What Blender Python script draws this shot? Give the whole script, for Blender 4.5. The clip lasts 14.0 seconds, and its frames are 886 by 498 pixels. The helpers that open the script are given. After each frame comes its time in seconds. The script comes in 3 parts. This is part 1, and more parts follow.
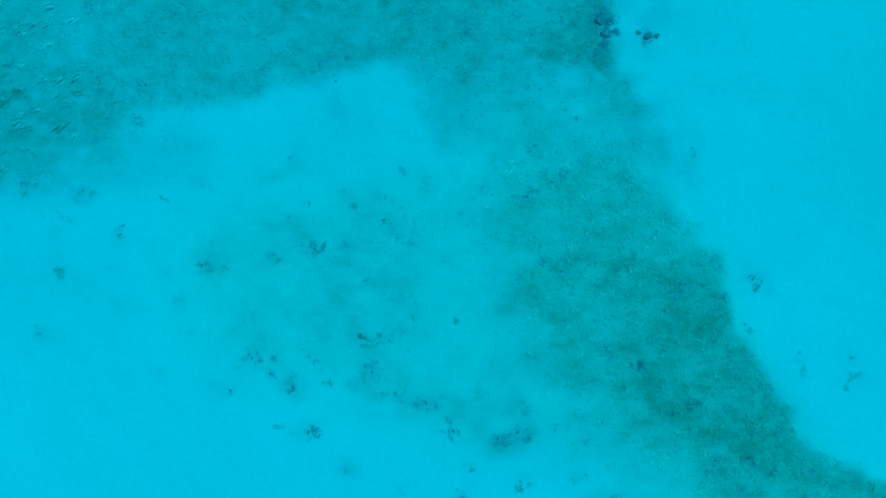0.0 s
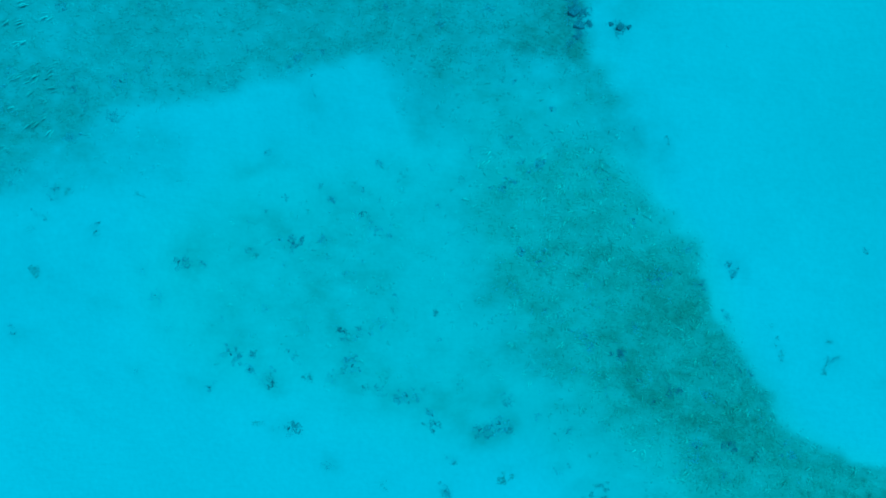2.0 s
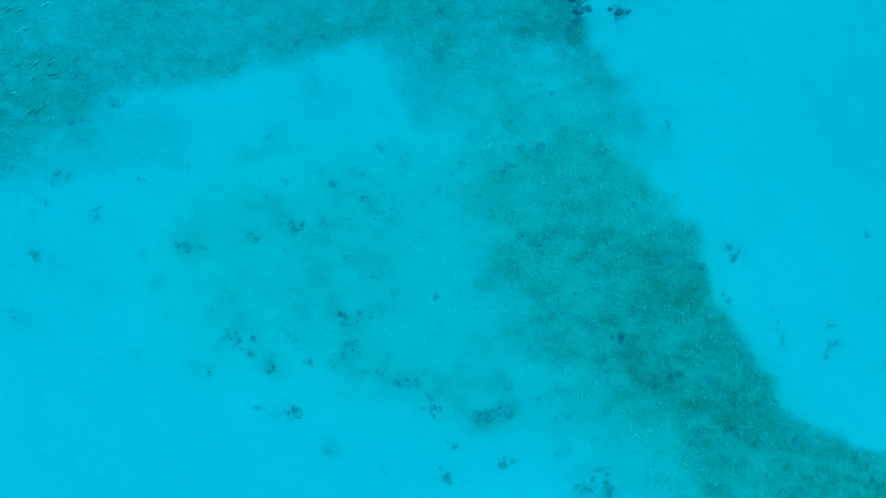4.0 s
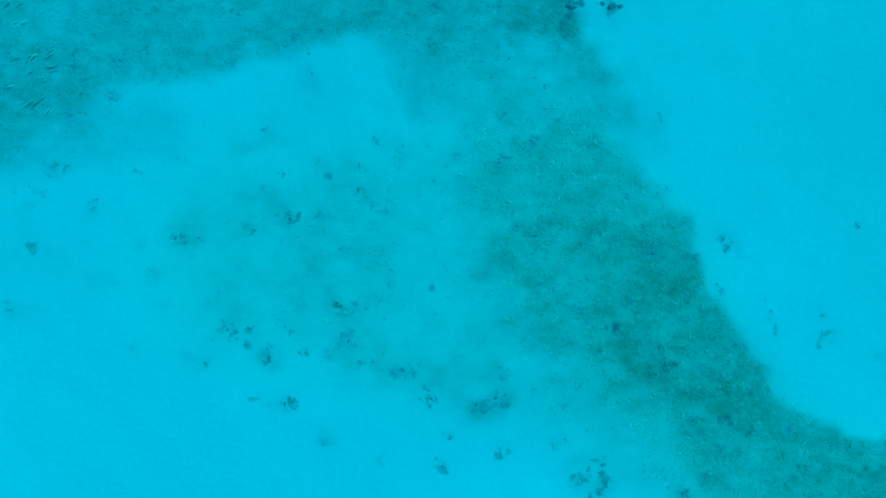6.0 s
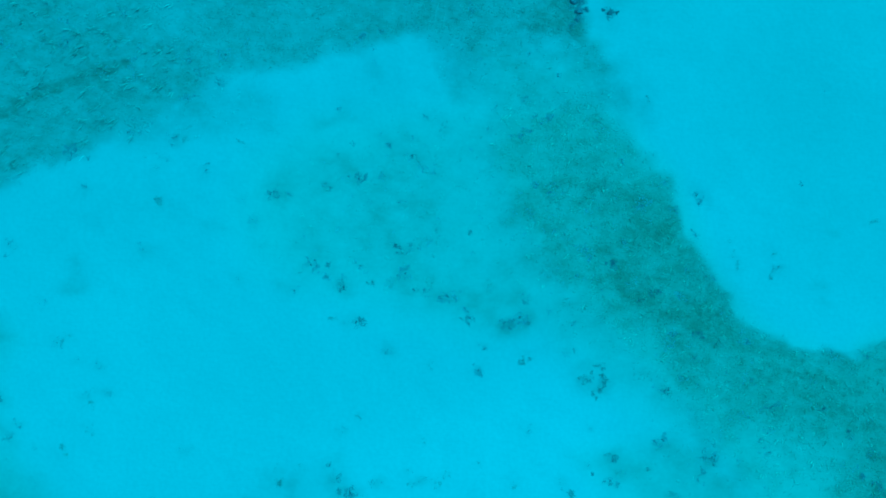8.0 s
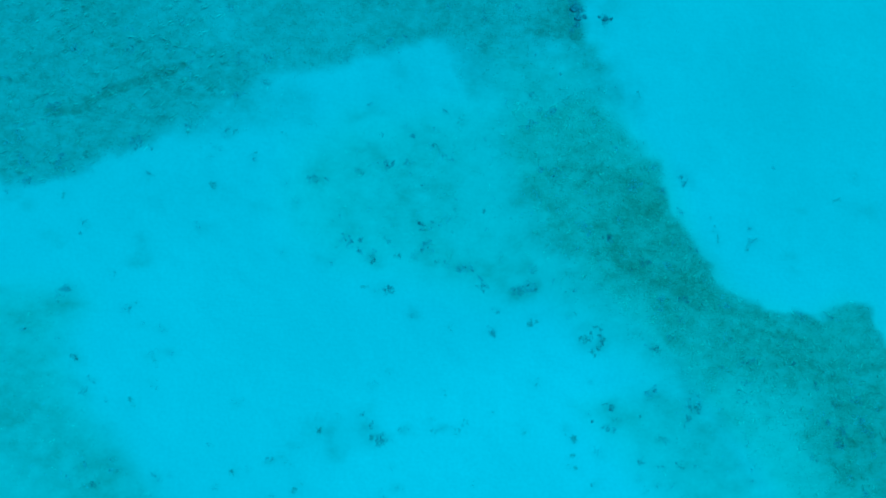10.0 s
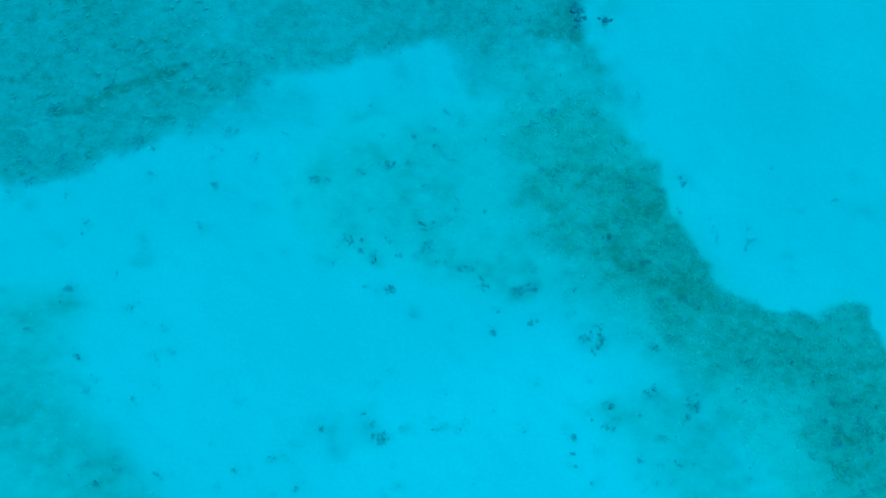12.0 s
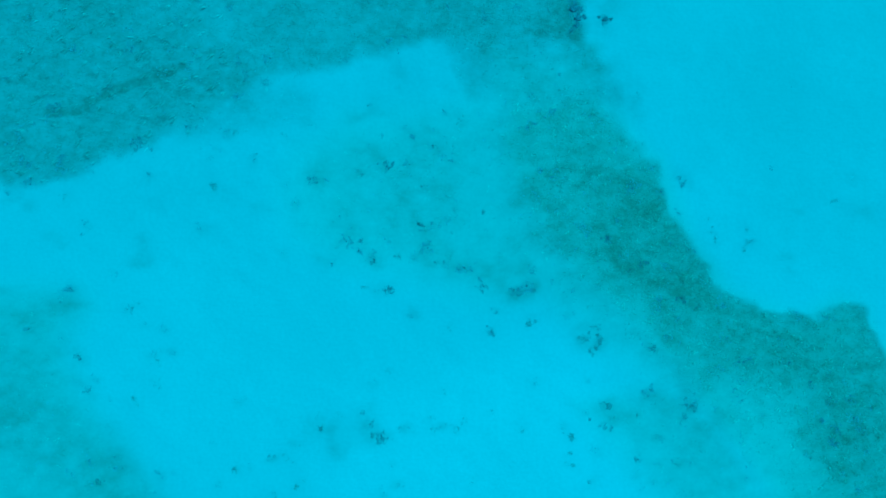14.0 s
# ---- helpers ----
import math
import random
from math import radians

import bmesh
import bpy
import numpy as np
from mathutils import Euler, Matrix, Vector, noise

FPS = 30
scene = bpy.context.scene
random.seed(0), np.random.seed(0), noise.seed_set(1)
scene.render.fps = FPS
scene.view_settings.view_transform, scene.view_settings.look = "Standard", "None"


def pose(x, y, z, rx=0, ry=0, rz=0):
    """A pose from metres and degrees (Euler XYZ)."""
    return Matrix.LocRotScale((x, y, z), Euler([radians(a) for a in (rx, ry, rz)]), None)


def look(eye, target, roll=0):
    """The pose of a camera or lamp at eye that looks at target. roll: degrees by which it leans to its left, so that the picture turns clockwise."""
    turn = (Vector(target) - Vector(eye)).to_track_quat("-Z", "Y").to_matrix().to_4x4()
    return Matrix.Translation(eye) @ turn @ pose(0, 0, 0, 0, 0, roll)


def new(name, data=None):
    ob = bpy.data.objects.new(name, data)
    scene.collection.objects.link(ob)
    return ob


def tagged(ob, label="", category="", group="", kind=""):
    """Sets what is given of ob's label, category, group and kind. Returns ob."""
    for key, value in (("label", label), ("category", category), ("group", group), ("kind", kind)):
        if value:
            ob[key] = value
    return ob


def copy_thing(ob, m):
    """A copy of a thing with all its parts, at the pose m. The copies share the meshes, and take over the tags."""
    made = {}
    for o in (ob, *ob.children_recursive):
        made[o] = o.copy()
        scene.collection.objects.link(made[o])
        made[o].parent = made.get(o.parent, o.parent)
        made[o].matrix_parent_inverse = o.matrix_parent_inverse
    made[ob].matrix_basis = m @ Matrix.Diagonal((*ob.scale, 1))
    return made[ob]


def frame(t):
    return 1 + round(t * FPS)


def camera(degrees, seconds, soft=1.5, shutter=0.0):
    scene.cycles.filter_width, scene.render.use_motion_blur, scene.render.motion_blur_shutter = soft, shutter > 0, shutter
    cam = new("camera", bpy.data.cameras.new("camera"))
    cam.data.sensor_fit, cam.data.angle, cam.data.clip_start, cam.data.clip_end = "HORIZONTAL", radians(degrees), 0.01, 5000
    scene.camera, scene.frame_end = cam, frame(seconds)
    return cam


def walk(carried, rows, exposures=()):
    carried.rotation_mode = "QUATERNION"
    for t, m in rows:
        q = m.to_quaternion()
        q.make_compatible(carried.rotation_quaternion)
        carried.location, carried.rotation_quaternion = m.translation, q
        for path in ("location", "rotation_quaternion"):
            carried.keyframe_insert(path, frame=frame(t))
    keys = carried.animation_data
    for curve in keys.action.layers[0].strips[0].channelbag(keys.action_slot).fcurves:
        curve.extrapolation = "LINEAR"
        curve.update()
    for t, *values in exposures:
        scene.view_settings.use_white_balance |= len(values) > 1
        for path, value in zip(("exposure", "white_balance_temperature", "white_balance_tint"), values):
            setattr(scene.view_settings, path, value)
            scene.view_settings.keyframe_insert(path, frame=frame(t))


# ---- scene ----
cam = camera(70, 14.0, soft=1.6)
# seconds; place; tilt, lean and turn
PATH = [
    (0, -2.258, 4.345, 12.388, -0.816, 0.606, 2.415),
    (0.2, -2.221, 4.311, 12.378, -0.690, -0.119, 2.034),
    (0.5, -2.172, 4.255, 12.386, -0.585, -0.687, 1.659),
    (1, -2.113, 4.141, 12.421, -0.214, -0.577, 1.603),
    (1.5, -2.084, 4.031, 12.416, 0.119, -0.470, 1.534),
    (2, -2.047, 3.930, 12.400, 0.376, -0.425, 1.466),
    (3, -2.027, 3.711, 12.415, 0.663, -0.281, 1.408),
    (3.2, -2.007, 3.675, 12.411, 0.743, -0.277, 1.373),
    (5.3, -2.027, 3.181, 12.394, 1.697, -0.454, 1.353),
    (6, -1.993, 3.081, 12.473, 2.042, -0.652, 1.222),
    (6.5, -2.167, 2.811, 13.117, 1.948, -0.647, 1.171),
    (7, -2.402, 2.500, 14.061, 1.748, -0.624, 1.216),
    (7.5, -2.655, 2.211, 15.013, 1.597, -0.665, 1.254),
    (8, -2.938, 1.915, 15.962, 1.454, -0.757, 1.193),
    (8.5, -3.201, 1.631, 16.878, 1.353, -0.782, 0.907),
    (10.8, -3.477, 1.029, 18.408, 1.833, -0.674, 0.902),
    (13, -3.577, 1.356, 18.369, 0.967, -1.058, 0.872),
    (14, -3.470, 1.579, 18.419, 0.269, -0.773, 0.878),
]
walk(cam, [(t, pose(*place)) for t, *place in PATH],
     exposures=[(0.0, -0.47, 2500.0, -67.5), (0.5, -0.47, 2500.0, -67.0), (1.5, -0.47, 2500.0, -66.0), (3.0, -0.47, 2500.0, -68.0), (5.4, -0.47, 2500.0, -66.5), (6.0, -0.47, 2500.0, -66.5),
                (7.0, -0.47, 2500.0, -67.6), (8.5, -0.49, 2500.0, -65.3), (11.0, -0.47, 2500.0, -66.3), (11.5, -0.47, 2500.0, -66.2), (12.2, -0.47, 2500.0, -64.2),
                (13.0, -0.47, 2500.0, -63.9), (14.0, -0.47, 2500.0, -65.2)])

# ---- daylight ----
SUN_ELEVATION, SUN_TURN = 58.0, 40.0
world = bpy.data.worlds.new("sky")
scene.world = world
world.use_nodes = True
sky = world.node_tree.nodes.new("ShaderNodeTexSky")
sky.sky_type, sky.sun_disc = "NISHITA", False
sky.sun_elevation, sky.sun_rotation = radians(SUN_ELEVATION), radians(SUN_TURN)
back = world.node_tree.nodes["Background"]
back.inputs["Strength"].default_value = 0.15
world.node_tree.links.new(sky.outputs["Color"], back.inputs["Color"])

sun_data = bpy.data.lights.new("sun", "SUN")
sun_data.energy, sun_data.angle, sun_data.color = 1.5, radians(12.0), (1.0, 0.96, 0.9)
sun = new("sun", sun_data)
sun.matrix_world = look((0, 0, 40), (-40 * math.cos(radians(SUN_ELEVATION)) * math.sin(radians(SUN_TURN)),
                                     -40 * math.cos(radians(SUN_ELEVATION)) * math.cos(radians(SUN_TURN)),
                                     40 - 40 * math.sin(radians(SUN_ELEVATION))))


# ---- materials ----
def material(name):
    mat = bpy.data.materials.new(name)
    mat.use_nodes = True
    tree = mat.node_tree
    return mat, tree, tree.nodes["Principled BSDF"]


def put(tree, kind, **settings):
    node = tree.nodes.new(kind)
    for key, value in settings.items():
        node.inputs[key].default_value = value
    return node


def noise_node(tree, scale, detail=4.0, rough=0.55, stretch=None):
    place = tree.nodes.new("ShaderNodeTexCoord")
    node = put(tree, "ShaderNodeTexNoise", Scale=scale, Detail=detail, Roughness=rough)
    if stretch:
        turn = tree.nodes.new("ShaderNodeMapping")
        turn.inputs["Scale"].default_value = stretch[:3]
        turn.inputs["Rotation"].default_value = (0, 0, radians(stretch[3]))
        tree.links.new(place.outputs["Object"], turn.inputs["Vector"])
        tree.links.new(turn.outputs["Vector"], node.inputs["Vector"])
    else:
        tree.links.new(place.outputs["Object"], node.inputs["Vector"])
    return node.outputs["Fac"]


def ramp(tree, source, *stops):
    node = tree.nodes.new("ShaderNodeValToRGB")
    marks = node.color_ramp.elements
    while len(marks) < len(stops):
        marks.new(0.5)
    for mark, (at, colour) in zip(marks, stops):
        mark.position, mark.color = at, (*colour, 1) if len(colour) == 3 else colour
    tree.links.new(source, node.inputs["Fac"])
    return node.outputs["Color"]


def mix(tree, how, fac, a, b):
    node = tree.nodes.new("ShaderNodeMix")
    node.data_type, node.blend_type = "RGBA", how
    for socket, value in ((node.inputs[0], fac), (node.inputs[6], a), (node.inputs[7], b)):
        if hasattr(value, "default_value"):
            tree.links.new(value, socket)
        else:
            socket.default_value = value
    return node.outputs[2]


def calc(tree, how, a, b):
    node = tree.nodes.new("ShaderNodeMath")
    node.operation = how
    for socket, value in zip(node.inputs, (a, b)):
        if hasattr(value, "default_value"):
            tree.links.new(value, socket)
        else:
            socket.default_value = value
    return node.outputs[0]


def relief(tree, shader, height, strength, distance):
    node = put(tree, "ShaderNodeBump", Strength=strength, Distance=distance)
    tree.links.new(height, node.inputs["Height"])
    tree.links.new(node.outputs["Normal"], shader.inputs["Normal"])


def read(tree, name):
    node = tree.nodes.new("ShaderNodeAttribute")
    node.attribute_name = name
    return node.outputs["Fac"]


def silted(tree, colour):
    """Olive silt lies in and round the band, cleaner grey-green growth elsewhere."""
    tone = mix(tree, "MIX", read(tree, "silt"), (0.99, 0.99, 1.035, 1), (1.0, 1.012, 0.935, 1))
    return mix(tree, "MULTIPLY", 1.0, colour, tone)


def grown_over(tree, fine, least=0.0):
    """Coral sand that turns green where the algae film is thick."""
    broad = noise_node(tree, 0.22, 3.0)
    sand = mix(tree, "MIX", broad, (0.61, 0.59, 0.495, 1), (0.72, 0.70, 0.595, 1))
    sand = mix(tree, "MULTIPLY", 0.35, sand, ramp(tree, fine, (0.3, (0.8, 0.8, 0.8)), (0.7, (1, 1, 1))))
    patch = noise_node(tree, 2.6, 6.0, 0.62, (1.0, 1.5, 1.0, 30))
    green = ramp(tree, noise_node(tree, 5.0, 5.0, 0.6), (0.3, (0.18, 0.275, 0.19)), (0.7, (0.255, 0.355, 0.262)))
    spread = calc(tree, "MULTIPLY", read(tree, "film"), ramp(tree, patch, (0.3, (0.72,) * 3), (0.7, (1.2,) * 3)))
    node = tree.nodes.new("ShaderNodeClamp")
    node.inputs["Min"].default_value = least
    tree.links.new(spread, node.inputs["Value"])
    sand = mix(tree, "MIX", read(tree, "bright"), sand, mix(tree, "MULTIPLY", 1.0, sand, (1.07, 1.07, 1.07, 1)))
    return silted(tree, mix(tree, "MIX", node.outputs["Result"], sand, green))


def sand_material():
    mat, tree, shader = material("coral_sand")
    fine = noise_node(tree, 9.0, 6.0, 0.6)
    ripple = noise_node(tree, 3.0, 3.0, 0.5, (1.0, 3.2, 1.0, -25))
    tree.links.new(grown_over(tree, fine), shader.inputs["Base Color"])
    shader.inputs["Roughness"].default_value = 0.95
    shader.inputs["Specular IOR Level"].default_value = 0.1
    relief(tree, shader, mix(tree, "MIX", 0.5, fine, ripple), 0.3, 0.03)
    return mat


def leaf_material(name, dark, light, thin=0.4):
    mat, tree, shader = material(name)
    geo = tree.nodes.new("ShaderNodeNewGeometry")
    colour = ramp(tree, geo.outputs["Random Per Island"], (0.0, dark), (1.0, light))
    worn = noise_node(tree, 14.0, 3.0)
    colour = mix(tree, "MULTIPLY", 0.5, colour, ramp(tree, worn, (0.35, (0.6, 0.6, 0.55)), (0.65, (1, 1, 1))))
    tree.links.new(colour, shader.inputs["Base Color"])
    shader.inputs["Roughness"].default_value = 0.7
    shader.inputs["Specular IOR Level"].default_value = 0.2
    glow = tree.nodes.new("ShaderNodeBsdfTranslucent")
    tree.links.new(colour, glow.inputs["Color"])
    join = put(tree, "ShaderNodeMixShader", Fac=thin)
    tree.links.new(shader.outputs[0], join.inputs[1])
    tree.links.new(glow.outputs[0], join.inputs[2])
    tree.links.new(join.outputs[0], tree.nodes["Material Output"].inputs["Surface"])
    return mat


def turf_material(name, least, dark, light):
    """Silty growth, greener where it stands thick, each piece of it a shade of its own."""
    mat, tree, shader = material(name)
    colour = grown_over(tree, noise_node(tree, 16.0, 4.0), least)
    geo = tree.nodes.new("ShaderNodeNewGeometry")
    colour = mix(tree, "MULTIPLY", 1.0, colour, ramp(tree, geo.outputs["Random Per Island"], (0, dark), (1, light)))
    tree.links.new(colour, shader.inputs["Base Color"])
    shader.inputs["Roughness"].default_value = 0.95
    shader.inputs["Specular IOR Level"].default_value = 0.1
    return mat


def rock_material():
    mat, tree, shader = material("turf_covered_rock")
    info = tree.nodes.new("ShaderNodeObjectInfo")
    lumps = noise_node(tree, 11.0, 6.0, 0.65)
    # Stops lifted above dark rock to hold the haze of the water.
    colour = ramp(tree, lumps, (0.3, (0.2, 0.22, 0.22)), (0.55, (0.31, 0.33, 0.32)), (0.75, (0.48, 0.49, 0.46)))
    colour = mix(tree, "MULTIPLY", 0.6, colour, ramp(tree, info.outputs["Random"], (0, (0.75,) * 3), (1, (1,) * 3)))
    tree.links.new(colour, shader.inputs["Base Color"])
    shader.inputs["Roughness"].default_value = 0.95
    relief(tree, shader, lumps, 0.9, 0.03)
    return mat


SAND, ROCK = sand_material(), rock_material()
SEAGRASS = turf_material("seagrass_leaf", 0.35, (0.89, 0.9, 0.92), (1.14, 1.14, 1.12))
# Blades paler than the film round them: water glitter put into their colour.
GLINT_BLADE = turf_material("glint_blade", 0.0, (1.0, 1.0, 0.99), (1.4, 1.38, 1.33))
TURF = turf_material("algae_turf", 0.0, (0.9, 0.91, 0.92), (1.06, 1.06, 1.06))
# Weed colours set lighter than real weed, the water's veil mixed in.
WEEDS = [leaf_material("sparse_weed", (0.44, 0.49, 0.44), (0.6, 0.63, 0.56), 0.25),
         leaf_material("grey_green_weed", (0.41, 0.46, 0.455), (0.6, 0.64, 0.61), 0.25),
         leaf_material("dark_brown_weed", (0.28, 0.315, 0.315), (0.48, 0.515, 0.495), 0.25),
         leaf_material("blackish_weed", (0.175, 0.2, 0.205), (0.37, 0.4, 0.385), 0.25)]

# ---- plan of the sea floor ----
BAND = [(0.5, 6.1), (1.2, 6.0), (1.72, 5.5), (2.26, 4.81), (2.93, 4.24), (3.3, 3.41), (3.68, 2.59), (3.97, 1.77), (4.43, 1.28), (4.8, 0.79), (5.18, 0.43), (5.76, 0.14), (6.43, -0.04), (7.01, -0.25),
        (7.59, -0.29), (7.98, 0.0), (8.46, 0.17), (8.84, 0.06), (9.12, -0.17), (9.38, -0.62), (9.68, -1.15), (11.0, -3.0), (14, -6), (14, -12), (9.0, -12), (6.7, -5.7), (5.8, -4.3), (4.7, -3.1),
        (3.9, -1.9), (2.4, -0.5), (0.7, 0.9), (-0.4, 2.3), (-1.2, 3.8), (-1.6, 5.0), (-1.3, 5.9)]
FADE = [(4.2, -1.6), (6.3, -1.7), (7.4, -2.6), (7.7, -4.1), (8.4, -5.7), (8.2, -12), (3, -12)]
EDGE = [(0.9, 7.4), (1.2, 6.0), (1.72, 5.5), (2.26, 4.81), (2.93, 4.24), (3.3, 3.41), (3.68, 2.59), (3.97, 1.77), (4.43, 1.28), (4.8, 0.79), (5.18, 0.43), (5.76, 0.14), (6.43, -0.04), (7.01, -0.25),
        (7.59, -0.29), (7.98, 0.0), (8.46, 0.17), (8.84, 0.06), (9.12, -0.17), (9.38, -0.62), (9.68, -1.15), (11.0, -3.0), (14, -6)]
CORE = [(0.93, 4.04), (3.01, 4.08), (3.68, 2.42), (3.94, 1.6), (4.6, 0.79), (5.1, 0.14), (3.94, -0.21), (2.78, 0.76), (1.78, 1.48), (0.78, 2.08), (0.58, 2.7)]
MEADOW = [(-24, 0), (-17.5, 3.2), (-16.1, 3.33), (-15.16, 3.35), (-14.19, 3.6), (-13.47, 3.95), (-12.9, 4.21), (-12.26, 4.45), (-11.45, 4.81), (-10.72, 5.1), (-9.67, 5.6),
          (-8.86, 6.15), (-8.05, 6.54), (-7.39, 6.69), (-6.57, 6.87), (-5.58, 7.21), (-4.43, 7.58), (-3.1, 7.75), (-2.26, 7.41), (-1.43, 7.51),
          (-0.43, 7.61), (0.4, 7.7), (0.95, 7.5), (0.88, 8.57), (0.7, 9.4), (0.6, 14), (-24, 14)]
STREAKS = [[(-13.55, 5.84), (-13.15, 6.0), (-12.83, 6.12), (-12.43, 6.29), (-11.94, 6.46), (-11.46, 6.61), (-10.81, 6.75)],
           [(-14.68, 5.45), (-14.35, 5.48), (-14.03, 5.51), (-13.62, 5.56)]]
VEIN = [(1.31, 2.55), (1.44, 2.25), (1.65, 1.86), (2.15, 1.27), (2.78, 0.76), (3.69, 0.31), (4.3, 0.09)]
CAPE = [(-0.8, 8.0), (0.0, 7.7), (0.8, 7.6), (0.8, 8.2), (0.5, 9.0), (-0.2, 9.0)]
THIN = [(-2.1, 7.7), (1.1, 7.6), (1.3, 6.6), (1.9, 5.2), (3.3, 3.3), (5.3, 0.2), (6.0, -1.1), (4.0, -3.5), (2.0, -1.5),
        (1.0, -0.9), (-0.3, 0.1), (-2.0, 0.0), (-4.8, 0.8), (-6.2, 1.0), (-7.6, 1.8), (-8.2, 3.2), (-7.6, 4.6), (-6.3, 5.6),
        (-3.7, 6.0), (-2.1, 6.5)]
MARGIN = [(-2.6, 7.4), (1.1, 7.6), (1.3, 6.4), (3.3, 3.3), (5.3, 0.2), (6.0, -1.1), (6.0, -4.4), (3.9, -2.9), (1.8, -0.7), (0.2, 0.6), (-1.2, 1.6),
          (-2.2, 3.2), (-2.3, 5.2), (-1.5, 6.2)]
SKIRT = [(-11.1, 6.7), (-9.0, 6.7), (-7.4, 6.5), (-6.9, 6.0), (-7.0, 5.2), (-8.4, 4.9), (-9.5, 4.7), (-11.1, 4.6)]
GAP = [(-3.0, 7.7), (-1.0, 7.9), (1.0, 7.7), (1.5, 6.6), (1.8, 5.4), (0.5, 5.8), (-1.3, 6.0), (-2.4, 6.5)]
SIDE = [(-22, 0.5), (-15.0, 0.7), (-13.8, 0.5), (-13.2, -0.1), (-13.8, -1.1), (-13.4, -2.4), (-11.0, -5.9), (-9.5, -12), (-22, -12)]
SPOT = [(-7.1, -3.3), (-6.2, -3.1), (-4.9, -3.1), (-4.7, -4.0), (-5.8, -4.2), (-6.8, -3.9)]
FOOT = [(0.7, -2.8), (2.0, -2.3), (4.0, -1.7), (5.3, -3.1), (7.0, -5.7), (8, -12), (3, -12), (3.4, -5.8), (1.7, -4.1)]

THIN_CLUMPS_A = [(-15.85, 8.06, 0.08), (-14.92, 8.24, 0.07), (-14.61, -5.07, 0.11), (-14.2, 3.03, 0.1), (-14.15, 0.17, 0.13), (-13.59, -4.39, 0.07), (-13.47, 2.14, 0.07), (-12.84, -3.61, 0.08), (-12.54, -4.52, 0.13), (-12.11, -2.88, 0.13), (-12.04, -0.04, 0.1), (-11.5, -1.74, 0.1), (-11.43, -2.38, 0.1), (-11.35, -1.44, 0.1), (-10.3, 4.54, 0.07), (-9.9, 3.35, 0.13), (-9.41, 7.05, 0.13), (-9.32, 4.92, 0.08), (-9.15, -4.77, 0.08), (-9.1, -4.86, 0.1), (-8, -5.48, 0.07), (-7.84, 4.88, 0.1), (-7.62, -4.48, 0.11), (-7.28, -5.23, 0.13), (-7.23, -4.07, 0.05), (-7.03, 5.26, 0.1)]
THIN_CLUMPS_B = [(-6.79, -3.26, 0.07), (-6.75, -3.61, 0.16), (-6.19, -3.22, 0.08), (-5.68, 3.84, 0.1), (-5.65, 2.24, 0.07), (-5.45, 0.55, 0.08), (-5.45, 4.67, 0.07), (-5.24, -3.84, 0.08), (-4.75, -1.89, 0.07), (-4.71, 4.85, 0.05), (-4.65, 1.76, 0.08), (-4.57, 1.45, 0.1), (-4.28, -5.27, 0.05), (-3.86, 1.56, 0.13), (-3.76, 5.25, 0.07), (-3.5, -3.25, 0.07), (-3.46, 4.18, 0.07), (-3.42, -3.52, 0.08), (-3.22, 4.96, 0.07), (-3.11, -2.43, 0.07), (-3.02, -0.61, 0.1), (-2.98, 1.24, 0.08), (-2.83, -3.52, 0.08), (-2.67, -3.5, 0.08), (-2.52, -3.32, 0.07), (-2.26, -5.09, 0.07)]
THIN_CLUMPS_C = [(-2.25, 0.6, 0.1), (-2.24, 1.25, 0.07), (-2.2, 8.5, 0.13), (-2.07, 2.79, 0.1), (-1.71, -3.06, 0.07), (-1.66, 5.36, 0.07), (-1.6, 1.32, 0.07), (-1.25, 3.04, 0.05), (-0.81, -3.54, 0.08), (-0.75, 6.26, 0.1), (-0.68, -0.43, 0.13), (-0.65, 6.08, 0.1), (-0.59, 0.54, 0.11), (-0.51, -0.36, 0.1), (-0.21, 1.7, 0.08), (0.25, 6.23, 0.07), (0.29, 1.46, 0.08), (0.3, 0.47, 0.07), (0.34, -3.47, 0.07), (0.5, -3.68, 0.13), (0.51, -4.25, 0.1), (0.57, 6.91, 0.11), (0.59, -4.57, 0.1), (0.64, -0.18, 0.08), (0.89, -0.86, 0.13), (0.92, 5.62, 0.13)]
THIN_CLUMPS_D = [(1.14, -0.92, 0.15), (1.17, -0.5, 0.1), (1.22, -1.15, 0.13), (1.38, -0.74, 0.15), (1.46, -2.78, 0.08), (1.61, -2.76, 0.1), (1.71, -2.94, 0.15), (1.84, -3.12, 0.08), (2.17, -3.09, 0.07), (2.42, 6.2, 0.08), (2.5, -3.09, 0.08), (2.73, -5.24, 0.07), (3.78, -3.15, 0.11), (3.87, -3.96, 0.07), (4.01, -2.92, 0.15), (4.04, -4.45, 0.08), (4.11, -2.74, 0.16), (4.51, 2.69, 0.05), (4.63, 2.32, 0.07), (4.76, 2.08, 0.1), (5.32, -2.56, 0.08), (5.6, -2.68, 0.1), (5.6, 1.84, 0.1), (5.68, 2.42, 0.07), (8.27, 3.25, 0.1), (8.78, 3.93, 0.07)]
THIN_CLUMPS = THIN_CLUMPS_A + THIN_CLUMPS_B + THIN_CLUMPS_C + THIN_CLUMPS_D
